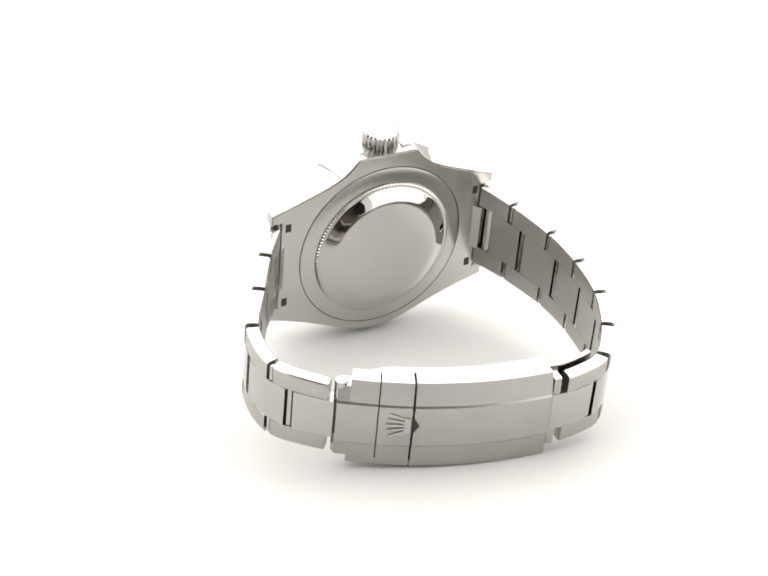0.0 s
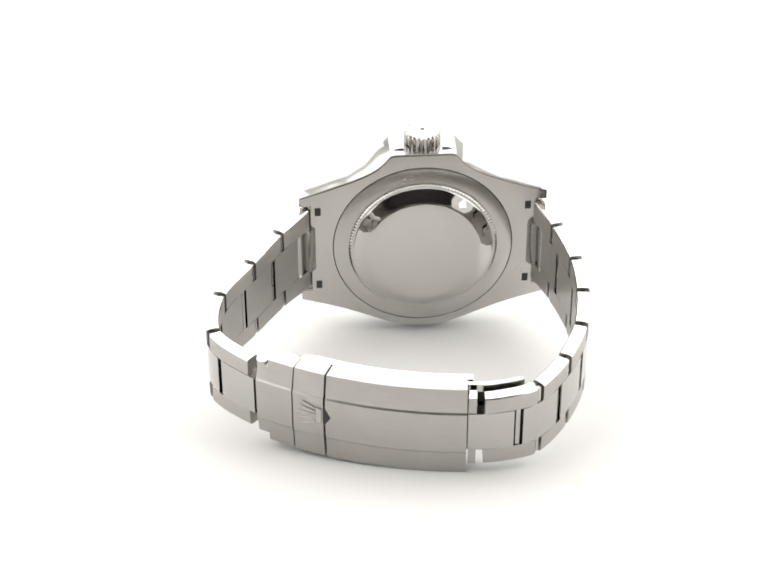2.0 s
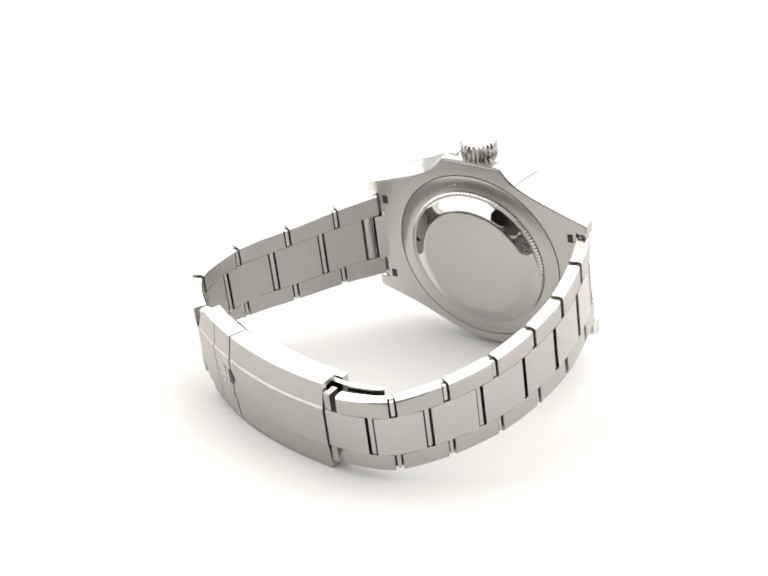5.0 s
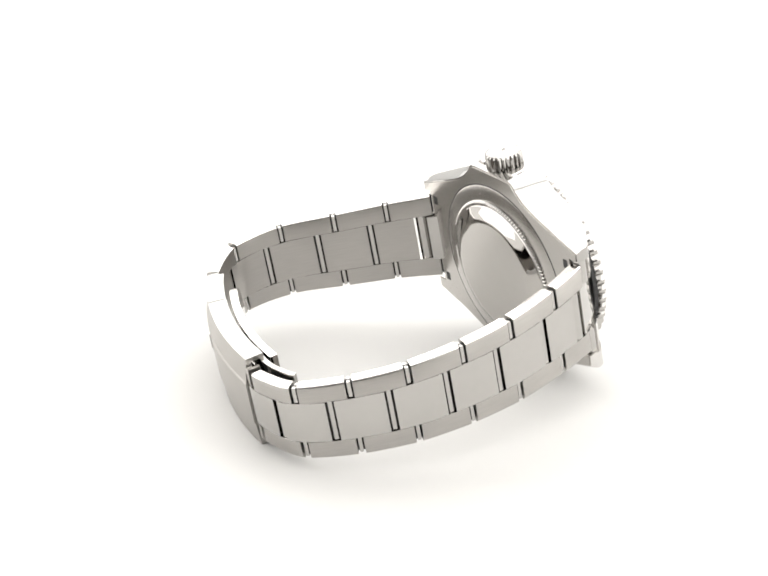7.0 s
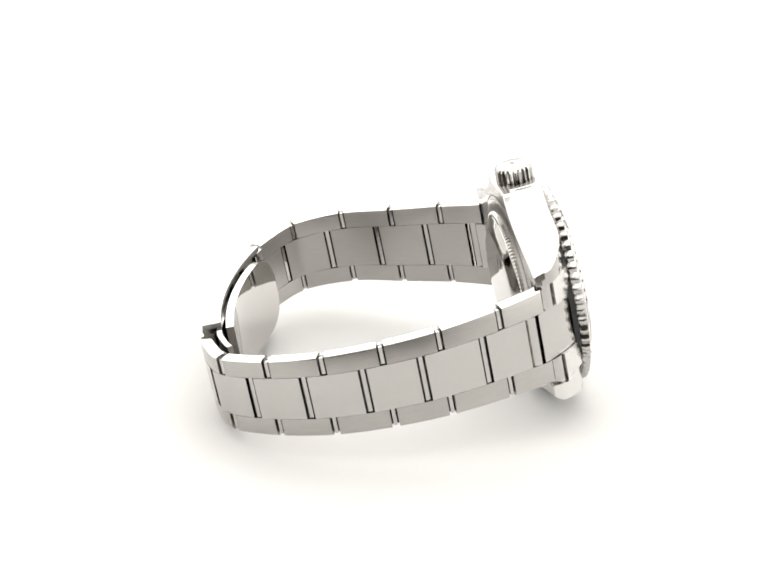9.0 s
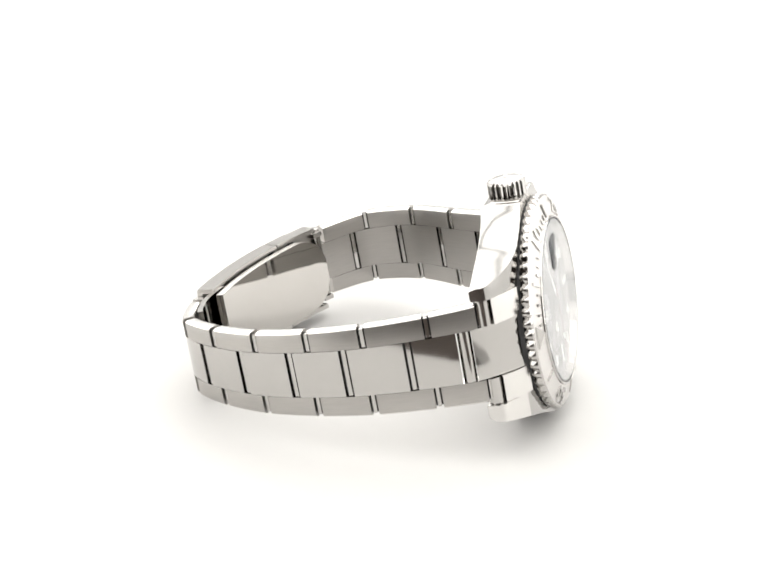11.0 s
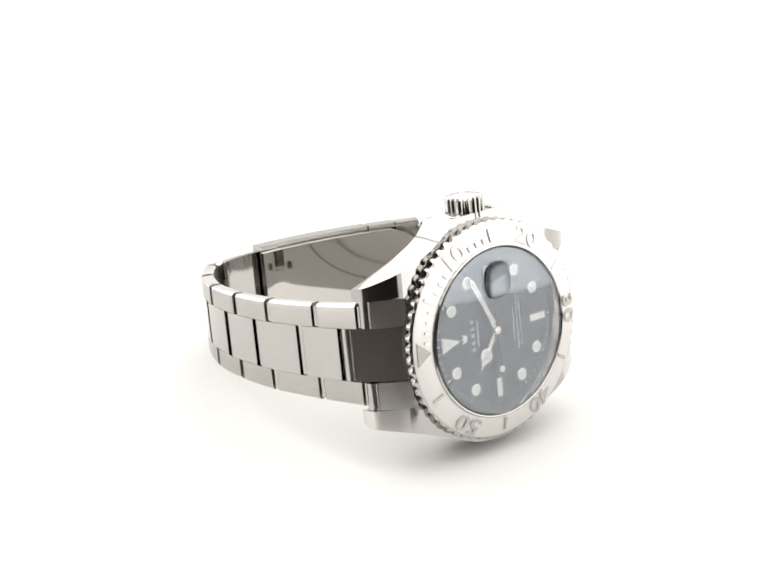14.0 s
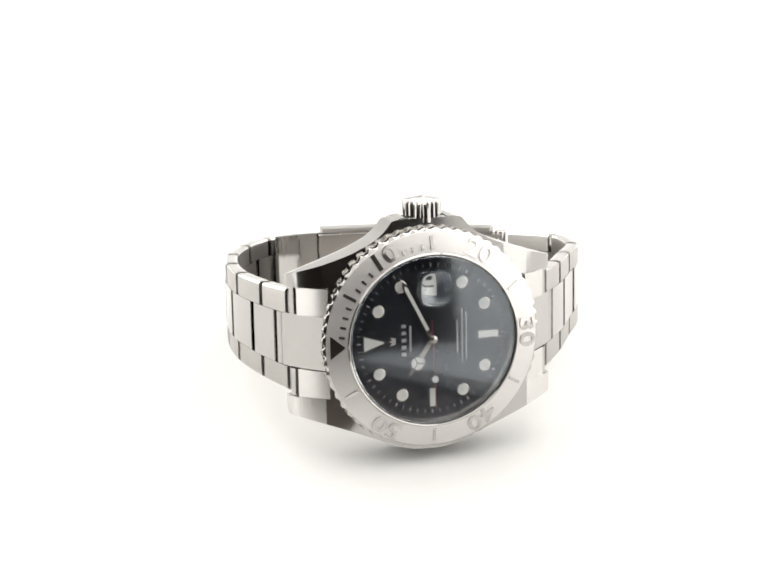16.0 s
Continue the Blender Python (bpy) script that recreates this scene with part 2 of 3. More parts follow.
def case():
    upper = np.array(ease([(0, 21.3), (3.5, 21.3), (5.6, 21.25), (6.6, 21.0), (7.8, 19.5), (10, 17.7), (13.5, 16.0), (17, 14.7), (21, 13.3), (25.0, 12.0)]))
    lower = np.array(ease([(0, 20.3), (4, 19.9), (8, 18.5), (12, 16.8), (16, 15.2), (20, 13.9), (25.0, 12.5)]))

    def reach(x, top):
        line = upper if top else lower
        return float(np.interp(abs(x), line[:, 0], line[:, 1]))

    def roof(x):
        return -1.15 - 4.6 * max(0.0, (abs(x) - 14) / 10.9) ** 2.0

    def block(xs, lo, hi):
        secs = []
        for x in xs:
            waist = min(-5.8, roof(x) - 1.0)
            secs.append([(x, -8.4, lo(x)), (x, waist, lo(x) - 0.8), (x, roof(x), lo(x) - 0.8),
                         (x, roof(x), hi(x) + 0.45), (x, waist, hi(x) + 0.45), (x, -8.4, hi(x))])
        return loft(secs)
    xs = [-19.2 + 38.4 * k / 64 for k in range(65)]
    bm = bevelled(block(xs, lambda x: -reach(x, False), lambda x: reach(x, True)), 0.35, 50)
    body = part("case", bm, bright_steel, watch, "polished steel watch case", 25)
    for s in (-1, 1):
        for t in (-1, 1):
            ends = [s * q for q in (19.12, 20, 20.8, 21.6, 22.5, 23.5, 24.4, 24.9)]

            def hi(x, t=t):
                return reach(x, t > 0)
            secs = []
            for i, x in enumerate(ends):
                drop = 0.5 if i == len(ends) - 1 else 0
                flare = 0.45 if t > 0 else 0.8
                waist = min(-5.8, roof(x) - drop - 0.8)
                secs.append([(x, -8.45, t * 10.1), (x, roof(x) - drop, t * 10.1), (x, roof(x) - drop, t * (hi(x) + flare)),
                             (x, waist, t * (hi(x) + flare)), (x, -8.45, t * hi(x))])
            part("lug", bevelled(loft(secs), 0.3, 50), bright_steel if t > 0 else satin_steel, body, "polished steel lug" if t > 0 else "satin steel lug")
            # spring bar slot beside the strap, seen from the back
            x0 = s * 21.2
            slot = [(x0 - 0.6, t * 7.9), (x0 + 0.6, t * 7.9), (x0 + 0.6, t * 9.7), (x0 - 0.6, t * 9.7)]
            part("spring_bar_slot", plate(slot, -8.66, -8.3), gap_black, body, "dark spring bar slot")
        # the seat of the end link between the lugs
        seat = [[(s * x, y, z) for y, z in ((-8.42, -9.95), (-4.6 - drop, -9.95), (-4.6 - drop, 9.95), (-8.42, 9.95))] for x, drop in
                ((18.8, 0.0), (21.0, 1.2), (22.6, 2.6))]
        part("end_link_seat", bevelled(loft(seat), 0.2, 50), turned, body, "brushed steel strap seat")
    # crown guards
    for s in (-1, 1):
        secs = [[(s * x, y, z) for y, z in ((-7.2, 16.5), (-0.9, 16.5), (-1.6, top), (-6.9, top))] for x, top in
                ((3.8, 21.9), (4.8, 21.9), (5.8, 21.6), (7.0, 20.0))]
        part("crown_guard", bevelled(loft(secs), 0.35, 30), polished, body)
    # back plate: flat brushed rim between the lugs
    across = [-24.6 + 49.2 * k / 82 for k in range(83)]
    rim = [(x, reach(x, True) - 0.35) for x in across] + [(24.6, 10.3), (22.5, 10.3), (22.5, -10.3), (24.6, -10.3)]
    rim += [(x, -reach(x, False) + 0.35) for x in reversed(across)] + [(-24.6, -10.3), (-22.5, -10.3), (-22.5, 10.3), (-24.6, 10.3)]
    part("back_rim", plate(rim, -8.62, -8.35), turned, body, "brushed steel case back rim")
    back = part("case_back", lathe([(18.1, -8.3), (18.1, -8.66), (17.8, -8.74), (15.3, -9.1), (15.0, -9.1), (15.0, -8.3)], 128),
                turned_ring, watch, "circular brushed ring of the steel case back")
    part("seam_ring", lathe([(18.3, -8.5), (18.3, -8.66), (18.1, -8.66), (18.1, -8.5)], 128), gap_black, back, "dark seam round the case back")
    part("fluted_ring", lathe([(15.0, -8.8), (15.0, -9.4), (14.75, -9.66), (14.1, -9.66), (14.1, -8.8)], 384,
                              wave=lambda i, k: (0.15 if k % 3 == 0 else -0.15) if i in (0, 1, 2) else 0), polished, back, "finely fluted steel ring")
    part("back_disc", lathe([(14.3, -9.0), (14.3, -9.5), (14.1, -9.72), (13.9, -9.8), (12.9, -10.3), (11.8, -10.82), (11.5, -10.94), (11.2, -11.0), (10.8, -11.02),
                             (9.0, -11.035), (4.0, -11.05), (0.4, -11.06)], 128, closed=False),
         mirror, back, "mirror-polished steel back disc with a bevelled edge")
    return body


case()


def crown():
    bm = bmesh.new()
    n = 72
    prof = [(2.6, 20.3), (3.2, 20.5), (3.5, 20.9), (3.5, 24.2), (3.3, 24.65), (2.9, 24.85), (2.7, 24.75), (1.7, 24.95), (0.8, 25.05)]
    rows = []
    for k in range(n):
        a = 2 * math.pi * k / n
        wave = 0.16 if k % 3 else -0.16
        row = []
        for i, (r, z) in enumerate(prof):
            q = r + (wave if i in (2, 3) else 0)
            row.append(bm.verts.new((q * math.cos(a) * MM, (-4.6 + q * math.sin(a)) * MM, z * MM)))
        rows.append(row)
    for k in range(n):
        p, q = rows[k], rows[(k + 1) % n]
        for i in range(len(prof) - 1):
            bm.faces.new((p[i], p[i + 1], q[i + 1], q[i]))
    for i in (0, len(prof) - 1):
        bm.faces.new([r[i] for r in rows])
    c = part("winding_crown", bm, crown_steel, watch, "fluted steel winding crown", 30)
    tube = bmesh.new()
    bmesh.ops.create_cone(tube, cap_ends=True, segments=32, radius1=2.5 * MM, radius2=2.5 * MM, depth=2.4 * MM,
                          matrix=Matrix.Translation((0, -4.6 * MM, 20.2 * MM)))
    part("crown_tube", tube, gap_black, c, "dark crown tube")
    emblem = bmesh.new()
    bmesh.ops.create_cone(emblem, cap_ends=True, segments=5, radius1=0.8 * MM, radius2=0.5 * MM, depth=0.4 * MM,
                          matrix=Matrix.Translation((0, -4.6 * MM, 25.1 * MM)))
    part("crown_emblem", emblem, polished, c, "small raised emblem")


crown()


def bezel():
    n = 480

    def scallop(i, k):
        if i not in (1, 2, 3):
            return 0
        return (-0.3 if i == 3 else -0.62) * (0.5 + 0.5 * math.cos(2 * math.pi * 60 * k / n)) ** 1.6
    prof = [(18.6, -1.0), (20.05, -0.9), (20.45, -0.2), (20.3, 0.62), (19.75, 0.9), (19.6, 0.955), (19.4, 1.005), (16.3, 1.85), (15.75, 1.9), (15.55, 1.4), (15.55, -0.9)]
    ring = part("bezel", lathe(prof, n, scallop), satin, watch, "satin platinum rotating bezel with raised numerals", 35)
    # the scalloped edge is polished
    ring.data.materials.append(polished)
    for face in ring.data.polygons:
        face.material_index = int(math.hypot(face.center.x, face.center.z) > 19.7 * MM or abs(face.normal.y) < 0.8 and face.center.y < 0.9 * MM)

    def top(r):
        return 0.95 + (19.6 - r) * 0.9 / 3.3
    for minute, body in ((10, "10"), (20, "20"), (30, "30"), (40, "40"), (50, "50")):
        bm = text_on_dial(body, 4.25, 0.5, minute, 17.8, top(17.72), wide=1.35)
        for v in bm.verts:
            v.co.y += (top(math.hypot(v.co.x, v.co.z) / MM) - top(17.72)) * MM
        part("numeral", bm, polished, ring, "raised polished numeral " + body, 30)

    def raised(name, outline):
        bm = bmesh.new()
        low = [bm.verts.new((x * MM, (top(math.hypot(x, z)) - 0.1) * MM, z * MM)) for x, z in outline]
        high = [bm.verts.new((x * MM, (top(math.hypot(x, z)) + 0.25) * MM, z * MM)) for x, z in outline]
        bm.faces.new(low)
        bm.faces.new(high)
        for i in range(len(low)):
            j = (i + 1) % len(low)
            bm.faces.new((low[i], low[j], high[j], high[i]))
        part(name, bm, polished, ring, "", 30)
    raised("triangle_mark", bar(0, 16.45, 19.0, 0.15, 4.3))
    for minute in (5, 15, 25, 35, 45, 55):
        raised("bar_mark", bar(minute, 16.5, 18.95, 0.55))
    for minute in list(range(1, 5)) + list(range(6, 9)) + list(range(12, 15)):
        raised("minute_mark", bar(minute, 16.6, 17.6, 0.42))
    part("crystal_gasket", lathe([(15.42, 1.7), (15.42, 2.12), (15.6, 2.12), (15.6, 1.7)], 128), gap_black, ring, "dark crystal gasket")
    part("crystal_rim", lathe([(15.6, 1.6), (15.6, 2.2), (15.75, 2.28), (16.0, 2.12), (16.1, 1.7)], 128), polished, ring, "polished crystal rim")
    # solid black ring in place of the shade between bezel and case
    part("bezel_shadow_ring", lathe([(18.0, -1.9), (19.8, -1.9), (19.8, -0.95), (18.0, -0.95)], 96), gap_black, ring, "dark ring standing for the shade under the bezel")


bezel()


def dial():
    base = part("dial", lathe([(15.0, -0.3), (15.0, 0.0), (0.2, 0.0), (0.2, -0.3)], 96), dial_black, watch, "glossy black watch dial")
    part("rehaut", lathe([(14.85, -0.2), (15.45, 1.2), (15.6, 1.2), (15.6, -0.2)], 128), polished, watch, "polished steel inner ring", 30)
    for minute in (5, 10, 20, 25, 35, 40, 50, 55):
        x, z = polar(11.5, minute)
        spot = part("hour_marker", lathe([(1.2, 0.0), (1.2, 0.30), (1.02, 0.34), (1.02, 0.0)], 32, centre=(x, z)), polished, base)
        part("lume", plate(disc_outline(1.04, (x, z)), 0.05, 0.32), lume, spot, "white luminous fill")

    def framed(outline, inner):
        m = part("hour_marker", plate(outline, 0.0, 0.28), polished, base)
        part("lume", plate(inner, 0.05, 0.36), lume, m, "white luminous fill")
    framed(bar(30, 8.7, 12.7, 1.5), bar(30, 8.95, 12.45, 1.05))
    framed(bar(45, 9.0, 12.8, 1.4), bar(45, 9.25, 12.55, 0.95))
    framed(bar(0, 8.5, 12.9, 0.2, 3.3), bar(0, 9.0, 12.65, 0.2, 2.6))
    ticks = bmesh.new()
    for minute in range(60):
        o = bar(minute, 13.2, 13.9, 0.26 if minute % 5 == 0 else 0.11)
        ticks.faces.new([ticks.verts.new((x * MM, 0.03 * MM, z * MM)) for x, z in o])
    part("minute_track", ticks, print_white, base, "printed light grey minute track", 0)

    def print_bar(x0, x1, z0, z1):
        part("print_bar", plate([(x0, z0), (x1, z0), (x1, z1), (x0, z1)], 0.0, 0.03), print_white, base, "", 0)
    # printed lines, as plain bars
    for k in range(5):
        print_bar(4.75, 5.6, -2.9 + 1.3 * k, -2.25 + 1.3 * k)
    print_bar(3.75, 4.15, -2.2, 2.6)
    for x, z in ((-4.9, 3.0), (-5.8, 5.0), (-6.6, 4.4)):
        print_bar(x - 0.14, x + 0.14, -z, z)
    part("dial_emblem", plate([(6.75, -0.55), (6.75, 0.55), (7.9, 0.8), (7.35, 0.3), (8.0, 0.0), (7.35, -0.3), (7.9, -0.8)], 0.0, 0.2), satin, base, "small applied metal emblem")
    w = part("date_window", plate([(-0.95, 8.2), (1.45, 8.2), (1.45, 12.2), (-0.95, 12.2)], 0.0, 0.05), date_white, base, "white date window")
    part("date_numeral", text_on_dial("10", 2.5, 0.04, 0, 0.25, 0.08, 0.0, (0, 10.2)), gap_black, w, "black date numeral")


dial()


def needle(name, tip, y, outline_fn, mat):
    a = math.atan2(tip[1], tip[0])
    ln = math.hypot(*tip)
    pts = [(p * math.cos(a) - q * math.sin(a), p * math.sin(a) + q * math.cos(a)) for p, q in outline_fn(ln)]
    return pts


def pointers():
    tip = (5.55, 11.0)
    o = needle("", tip, 0.6, lambda n: [(-0.9, -0.55), (-0.9, 0.55), (n - 1.2, 0.55), (n, 0.0), (n - 1.2, -0.55)], None)
    m = part("minute_hand", plate(o, 0.75, 0.92), polished, watch, "polished steel minute hand with white lume")
    i = needle("", tip, 0.6, lambda n: [(2.0, -0.3), (2.0, 0.3), (n - 1.5, 0.3), (n - 0.9, 0.0), (n - 1.5, -0.3)], None)
    part("lume", plate(i, 0.80, 0.96), lume, m, "white luminous fill")
    tip = (4.55, -6.75)
    o = needle("", tip, 0.5, lambda n: [(-0.8, -0.45), (-0.8, 0.45), (n - 3.9, 0.45), (n - 3.9, -0.45)], None)
    h = part("hour_hand", plate(o, 0.5, 0.66), polished, watch, "polished steel hour hand with round lume disc")
    c = needle("", tip, 0.5, lambda n: [(n - 3.0, 0.0)], None)[0]
    part("hour_disc", lathe([(1.45, 0.5), (1.45, 0.68), (1.15, 0.70), (1.15, 0.5)], 32, centre=c), polished, h)
    part("lume", plate(disc_outline(1.16, c), 0.5, 0.66), lume, h, "white luminous fill")
    for k in range(3):
        a = math.atan2(tip[1], tip[0]) + 2 * math.pi * k / 3
        u, v = math.cos(a), math.sin(a)
        o = [(c[0] + p * u - q * v, c[1] + p * v + q * u) for p, q in ((0, -0.13), (0, 0.13), (1.2, 0.13), (1.2, -0.13))]
        part("spoke", plate(o, 0.6, 0.7 + 0.004 * k), polished, h)
    o = needle("", tip, 0.5, lambda n: [(n - 1.6, -0.6), (n - 1.6, 0.6), (n, 0.0)], None)
    part("hour_tip", plate(o, 0.52, 0.68), polished, h)
    tip = (-0.55, -13.2)
    o = needle("", tip, 0.5, lambda n: [(-3.6, -0.09), (-3.6, 0.09), (n, 0.05), (n, -0.05)], None)
    s = part("second_hand", plate(o, 1.02, 1.12), red_paint, watch, "thin red second hand")
    c = needle("", tip, 0.5, lambda n: [(7.4, 0.0)], None)[0]
    part("lume", plate(disc_outline(0.62, c), 1.02, 1.16), lume, s, "white luminous dot")
    part("hub", lathe([(0.75, 0.4), (0.75, 1.2), (0.5, 1.3), (0.05, 1.3)], 32, closed=False), polished, watch, "polished steel hand hub")


pointers()


def crystal():
    c = part("crystal", lathe([(15.4, 1.35), (15.4, 2.1), (15.25, 2.25), (0.02, 2.25), (0.02, 1.35)], 128), glass, watch, "clear sapphire crystal", 20)
    bm = bmesh.new()
    bmesh.ops.create_uvsphere(bm, u_segments=48, v_segments=24, radius=1.0)
    for v in bm.verts:
        ux, uy, uz = v.co
        # a rounded square lens
        k = 3.2 * MM / max(1e-6, (abs(ux) ** 3 + abs(uz) ** 3) ** (1 / 3)) * math.hypot(ux, uz)
        v.co = (ux * k, uy * 0.5 * MM, uz * k * 1.05)
    bmesh.ops.translate(bm, verts=bm.verts, vec=(-0.3 * MM, 2.2 * MM, 9.5 * MM))
    lens = part("date_lens", bm, clear_glass, c, "small magnifying lens over the date", 60)
    for ob in (c, lens):
        ob.visible_shadow = False


crystal()

# ---------------------------------------------------------------- the bracelet
TWELVE = Line([(17.0, -2.0), (20.6, -3.9), (23.4, -7.8), (26.2, -16.8), (28.2, -28.2), (28.0, -38.6), (26.0, -49.0), (21.6, -58.4),
               (15.6, -65.9), (9.6, -67.9), (4.6, -68.1), (-2.0, -66.8)], -1)
SIX = Line([(-17.0, -2.0), (-20.6, -3.9), (-23.6, -7.6), (-29.6, -15.7), (-35.2, -25.2), (-40.9, -35.1), (-41.6, -46.4), (-34.2, -55.0),
            (-30.0, -57.6), (-26.0, -59.5)], 1)


def bracelet(line, joints, stop, lag=3.9):
    marks = [line.near(*j) for j in joints]
    total = marks[-1]
    stop = line.near(*stop)

    def outer(s):
        return 9.5 - 2.2 * min(1.0, max(0.0, s - marks[0]) / (total - marks[0])) ** 0.75

    def inner(s):
        return 5.0 - 1.1 * min(1.0, max(0.0, s - marks[0]) / (total - marks[0])) ** 0.75
    g, gc, t = 0.68, 0.78, 1.3
    # end link between the lugs
    end = part("end_link", bevelled(strip(line, 1.2, marks[0] + 1.9, -t - 0.6, t, lambda s: -inner(s) + 0.08, lambda s: inner(s) - 0.08, 5, flex=0.3), 0.22),
               polished, watch, "polished steel end link")
    for sg in (-1, 1):
        lo, hi = (lambda s: inner(s) + 0.04, outer) if sg > 0 else (lambda s: -outer(s), lambda s: -inner(s) - 0.04)
        lo, hi = (lo, lambda s: 10.06) if sg > 0 else (lambda s: -10.06, hi)
        part("end_shoulder", bevelled(strip(line, 1.2, marks[0] - 2.2, -t - 1.6, t, lo, hi, 8, 0.2), 0.15), satin_steel, end)
        x, y = line.at(marks[0] - 0.9, 0.05)
        tube = bmesh.new()
        bmesh.ops.create_cone(tube, cap_ends=True, segments=32, radius1=1.3 * MM, radius2=1.3 * MM, depth=(hi(0) - lo(0) - 0.1) * MM,
                              matrix=Matrix.Translation((x * MM, y * MM, (hi(0) + lo(0)) / 2 * MM)))
        part("end_barrel", tube, polished, end, "polished steel hinge barrel")
    for k, (a, b) in enumerate(zip(marks[:-1], marks[1:-1])):
        last = k == len(marks) - 3
        c0, c1 = a + lag + gc, (b + lag - gc if not last else min(stop, b + lag - gc))
        mid = part("centre_link", bevelled(strip(line, c0, c1, -t, t + 0.05, lambda s: -inner(s) + 0.03, lambda s: inner(s) - 0.03, 6, 0.0, flex=0.8), 0.16, 60),
                   polished, watch, "polished steel centre link", inside=brushed)
        for sg in (-1, 1):
            lo, hi = (lambda s: inner(s) + 0.02, outer) if sg > 0 else (lambda s: -outer(s), lambda s: -inner(s) - 0.02)
            block = strip(line, a + g, b - g, -t, t, lo, hi, 6, 0.03, flex=0.8, round_side=sg)
            part("outer_link", bevelled(block, 0.16, 60), brushed, mid, "brushed steel outer link", flank=lit_edge)
            if last and stop > b + g + 0.6:
                part("clasp_ear", bevelled(strip(line, b + g, stop, -t, t - 0.15, lo, hi, 3, flex=0.8), 0.3), brushed, mid, "short brushed steel link beside the clasp", flank=lit_edge)
        # hinge barrels inside the joints, and black webs that paint their deep shade
        for q, z0, z1, w in ((a, inner(a) + 0.1, outer(a) - 0.5, g), (a, -outer(a) + 0.5, -inner(a) - 0.1, g),
                             (a + lag - (0.7 if k == 0 else 0), -inner(a) + 0.15, inner(a) - 0.15, gc)):
            def low(s, z0=z0):
                return z0

            def high(s, z1=z1):
                return z1
            if k == 0 and w == gc:
                x, y = line.at(q, 0.1)
                barrel = bmesh.new()
                bmesh.ops.create_cone(barrel, cap_ends=True, segments=20, radius1=1.25 * MM, radius2=1.25 * MM, depth=(z1 - z0) * MM,
                                      matrix=Matrix.Translation((x * MM, y * MM, (z0 + z1) / 2 * MM)))
            else:
                barrel = bevelled(strip(line, q - w * 0.48, q + w * 0.48, -t + 0.2, t - 0.35, low, high, 2), 0.18, segments=3)
            part("hinge_barrel", barrel, polished, mid)
            part("joint_shade_web", strip(line, q - w, q + w, -0.25, 0.25, low, high, 1), gap_black, mid, "black web for the shade deep in the joint")


bracelet(TWELVE, [(23.4, -7.8), (26.2, -16.8), (28.2, -28.2), (28.0, -38.6), (26.0, -49.0), (21.6, -58.4), (15.6, -65.9), (5.6, -68.1), (0.0, -67.3)], (3.3, -68.0))
bracelet(SIX, [(-23.6, -7.6), (-29.6, -15.7), (-35.2, -25.2), (-40.9, -35.1), (-41.6, -46.4), (-34.2, -55.0), (-28.0, -58.6)], (-33.8, -55.3))


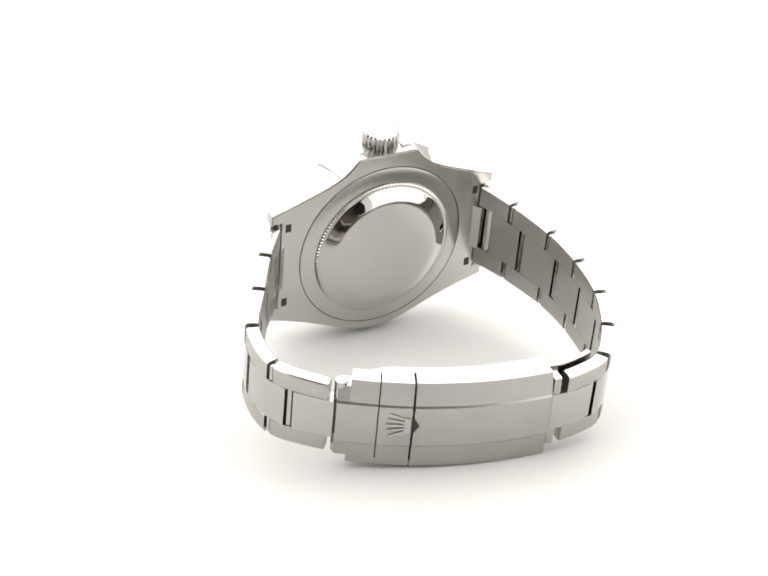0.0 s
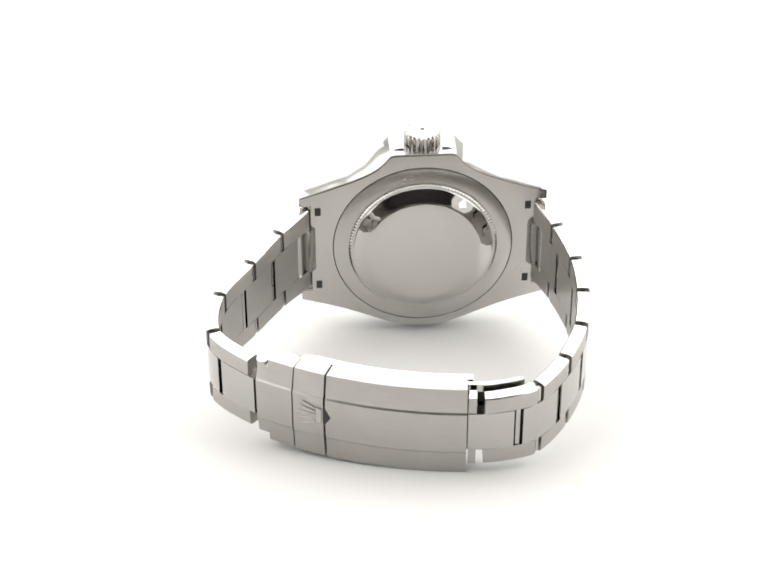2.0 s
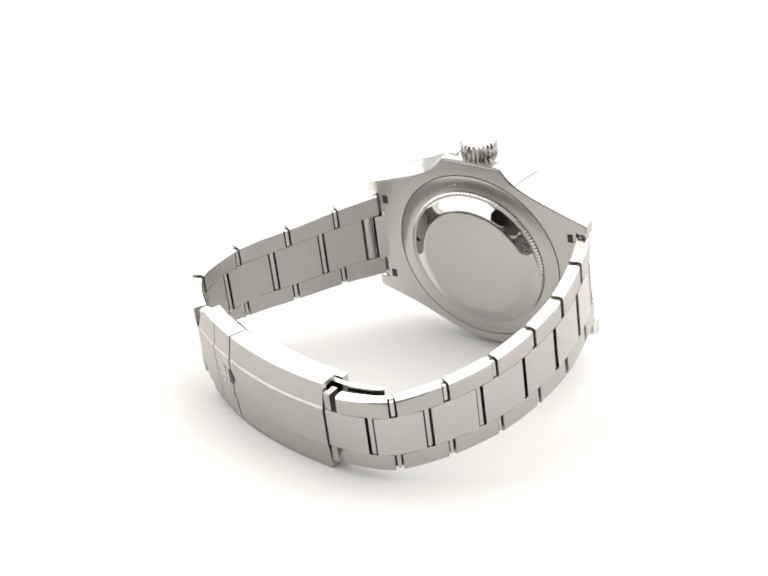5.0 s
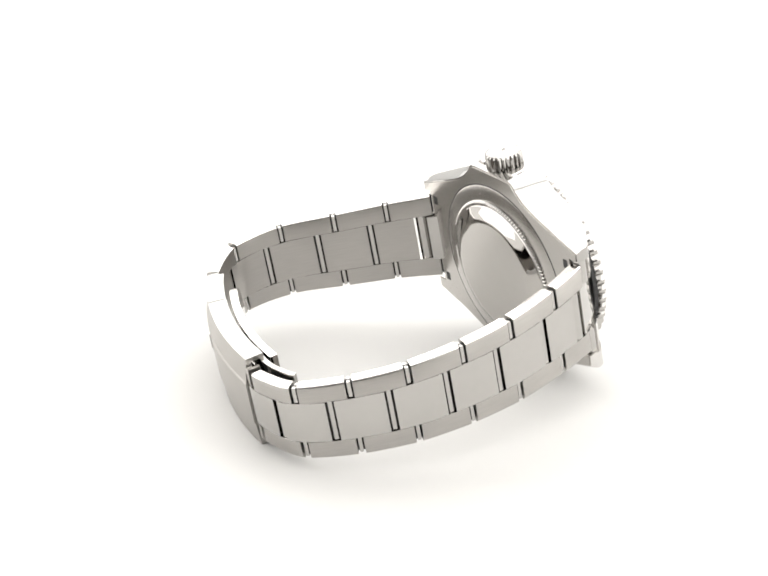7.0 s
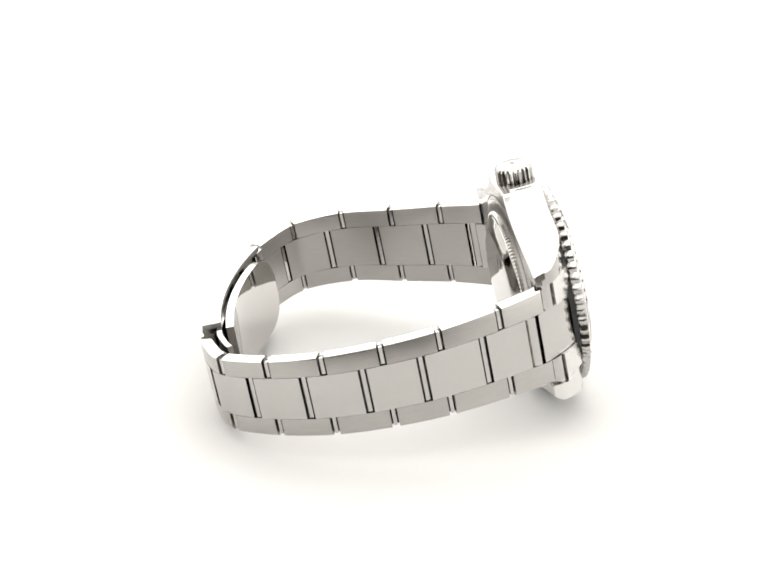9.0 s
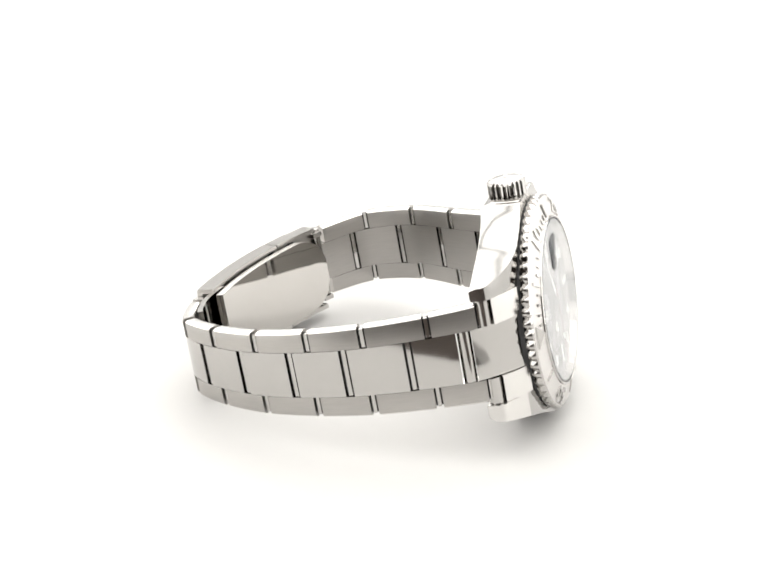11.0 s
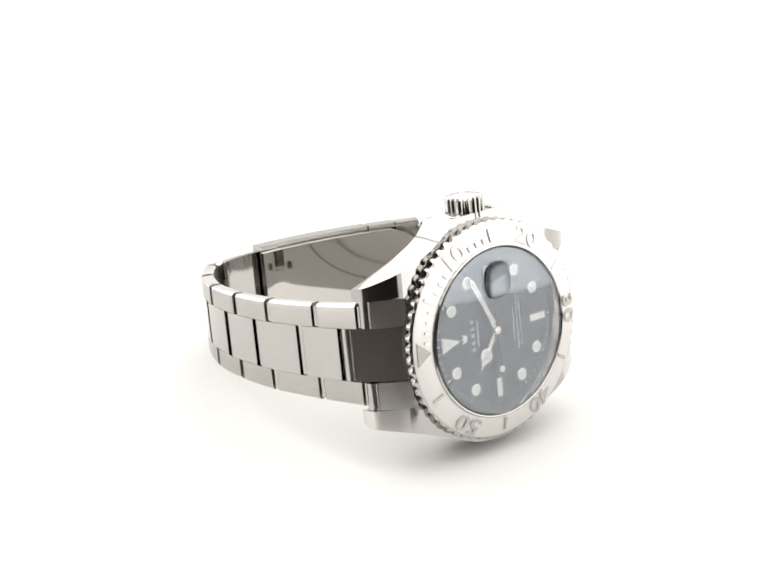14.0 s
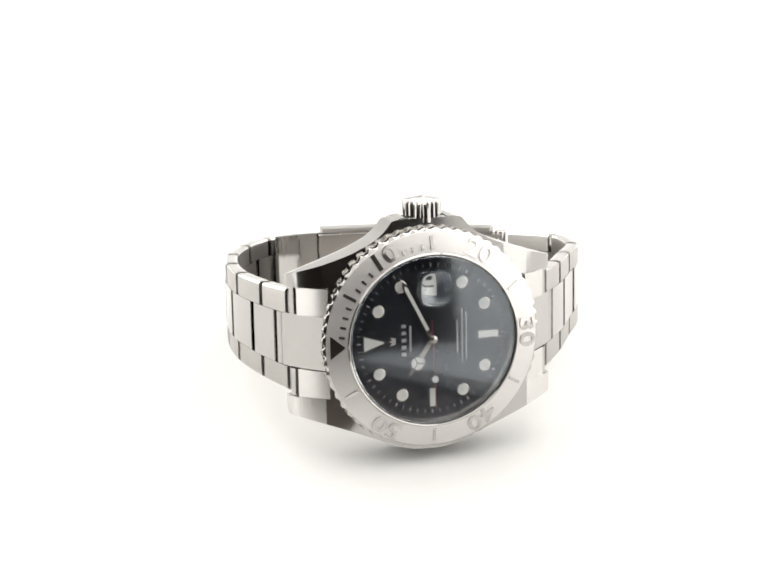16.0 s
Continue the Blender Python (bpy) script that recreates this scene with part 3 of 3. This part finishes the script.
def clasp():
    def arc(n):
        a, b, sag = np.array([-32.6, -57.8]), np.array([3.0, -69.6]), 2.4
        d = (b - a) / np.linalg.norm(b - a)
        out = np.array([d[1], -d[0]])
        return [tuple(a + (b - a) * f + out * sag * 4 * f * (1 - f)) for f in np.linspace(0, 1, n)]
    line = Line(arc(9), 1)
    L = line.length
    split, groove = line.near(-22.2, -63.8), line.near(-28.2, -61.0)

    def channel(s0, s1, zo, depth, steps=10, wall=0.9):
        """A hollow cover: creased face, two side walls, open inside."""
        secs = []
        zc = 4.2
        for k in range(steps + 1):
            s = s0 + (s1 - s0) * k / steps
            prof = [(-depth, -zo), (-0.5, -zo), (-0.24, -zc - 0.4), (-0.02, -zc), (0.0, -zc + 0.3), (0.0, zc - 0.3), (-0.02, zc), (-0.24, zc + 0.4), (-1.05, zo), (-depth, zo),
                    (-depth, zo - wall), (-wall - 1.1, zo - wall), (-wall - 1.1, -zo + wall), (-depth, -zo + wall)]
            secs.append([(*line.at(s, n), z - 0.3) for n, z in prof])
        return loft(secs)
    cover = part("clasp_cover", bevelled(channel(split + 0.2, L, 9.1, 4.6), 0.25, 50), brushed, watch, "brushed steel folding clasp cover", 6, flank=polished)
    part("clasp_lever", bevelled(channel(groove + 0.12, split - 0.2, 9.05, 4.5, 4), 0.25, 50), brushed, cover, "brushed steel clasp lever", 6, flank=polished)
    part("clasp_end", bevelled(channel(0.3, groove - 0.12, 8.95, 4.4, 4), 0.15, 50), brushed, cover, "brushed steel clasp end", 6, flank=polished)
    part("clasp_shoulder", bevelled(channel(-1.9, 0.35, 7.5, 4.0, 3), 0.3, 50), brushed, cover, "stepped brushed steel clasp shoulder", 6, flank=polished)
    # black strips behind the joints between the cover's sections stand for their shade
    for q in (split, groove):
        part("joint_shade_strip", strip(line, q - 0.5, q + 0.5, -2.6, -1.3, lambda s: -8.6, lambda s: 8.0, 2), gap_black, cover, "black strip for the shade in the clasp joint")
    # emblem on the lever, as a plain raised fan
    s0 = split - 0.5
    fan = bmesh.new()

    def block(corners):
        low = [fan.verts.new([c * MM for c in (*line.at(q, -0.05), z)]) for q, z in corners]
        high = [fan.verts.new([c * MM for c in (*line.at(q, 0.24), z)]) for q, z in corners]
        fan.faces.new(low)
        fan.faces.new(high)
        for k in range(4):
            fan.faces.new((low[k], low[(k + 1) % 4], high[(k + 1) % 4], high[k]))
    block([(s0, -1.3), (s0, 1.7), (s0 - 1.0, 1.9), (s0 - 1.0, -1.5)])
    for k in range(5):
        z = -1.2 + 0.7 * k
        tip = 0.2 + (z - 0.2) * 1.75
        reach = 4.4 - 0.35 * abs(k - 2)
        block([(s0 - 1.2, z - 0.22), (s0 - 1.2, z + 0.22), (s0 - reach, tip + 0.16), (s0 - reach, tip - 0.16)])
    part("clasp_emblem", fan, polished, cover, "small raised fan-shaped emblem")
    notch = [(split - 0.25, -1.7), (split + 0.15, -1.7), (split + 1.25, 0.1), (split + 0.15, 1.9), (split - 0.25, 1.9)]
    part("latch_notch", loft([[(*line.at(q, -0.3), z) for q, z in notch], [(*line.at(q, 0.03), z) for q, z in notch]]), gap_black, cover,
         "dark notch of the clasp latch")
    # pin that joins the strap to the clasp end
    x, y = line.at(-1.5, -2.0)
    pin = bmesh.new()
    bmesh.ops.create_cone(pin, cap_ends=True, segments=24, radius1=1.15 * MM, radius2=1.15 * MM, depth=15.6 * MM, matrix=Matrix.Translation((x * MM, y * MM, -0.1 * MM)))
    part("clasp_pin", bevelled(pin, 0.15, 60), bright_steel, cover, "polished steel clasp pin")
    # folded blades inside

    def blade(s):
        f = min(1.0, max(0.0, (s - 0.6) / 8.0))
        return 2.2 + 5.4 * math.sqrt(max(0.0, 1 - (1 - f) ** 2))
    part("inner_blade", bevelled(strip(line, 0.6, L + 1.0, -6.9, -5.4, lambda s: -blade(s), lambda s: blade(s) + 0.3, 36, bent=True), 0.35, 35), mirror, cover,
         "polished steel folding blade", 25, flank=lit_edge)
    part("second_blade", bevelled(strip(line, 6.0, L - 1.0, -3.6, -2.9, lambda s: -5.6, lambda s: 5.6, 14, bent=True), 0.15), polished, cover,
         "polished steel folding blade")
    tongue0, tongue1 = TWELVE.near(14.8, -66.4), TWELVE.near(-1.0, -67.1)
    part("clasp_tongue", bevelled(strip(TWELVE, tongue0, tongue1, -3.0, -2.0, lambda s: -6.8, lambda s: 8.0, 10, bent=True), 0.2), polished, cover,
         "polished steel clasp tongue")
    return cover


clasp()


# ---------------------------------------------------------------- what moves
def motions():
    rows = []
    for k in range(17):
        t = float(k)
        rows.append((t, pose(0, 0, 0, 0, 0, TURN[0] * t ** 3 + TURN[1] * t * t + TURN[2] * t + TURN[3])))
    walk(watch, rows)


# degrees of turn: a nearly even rate
TURN = (-0.0015145, 0.043314, -12.30541, 0.124)
motions()
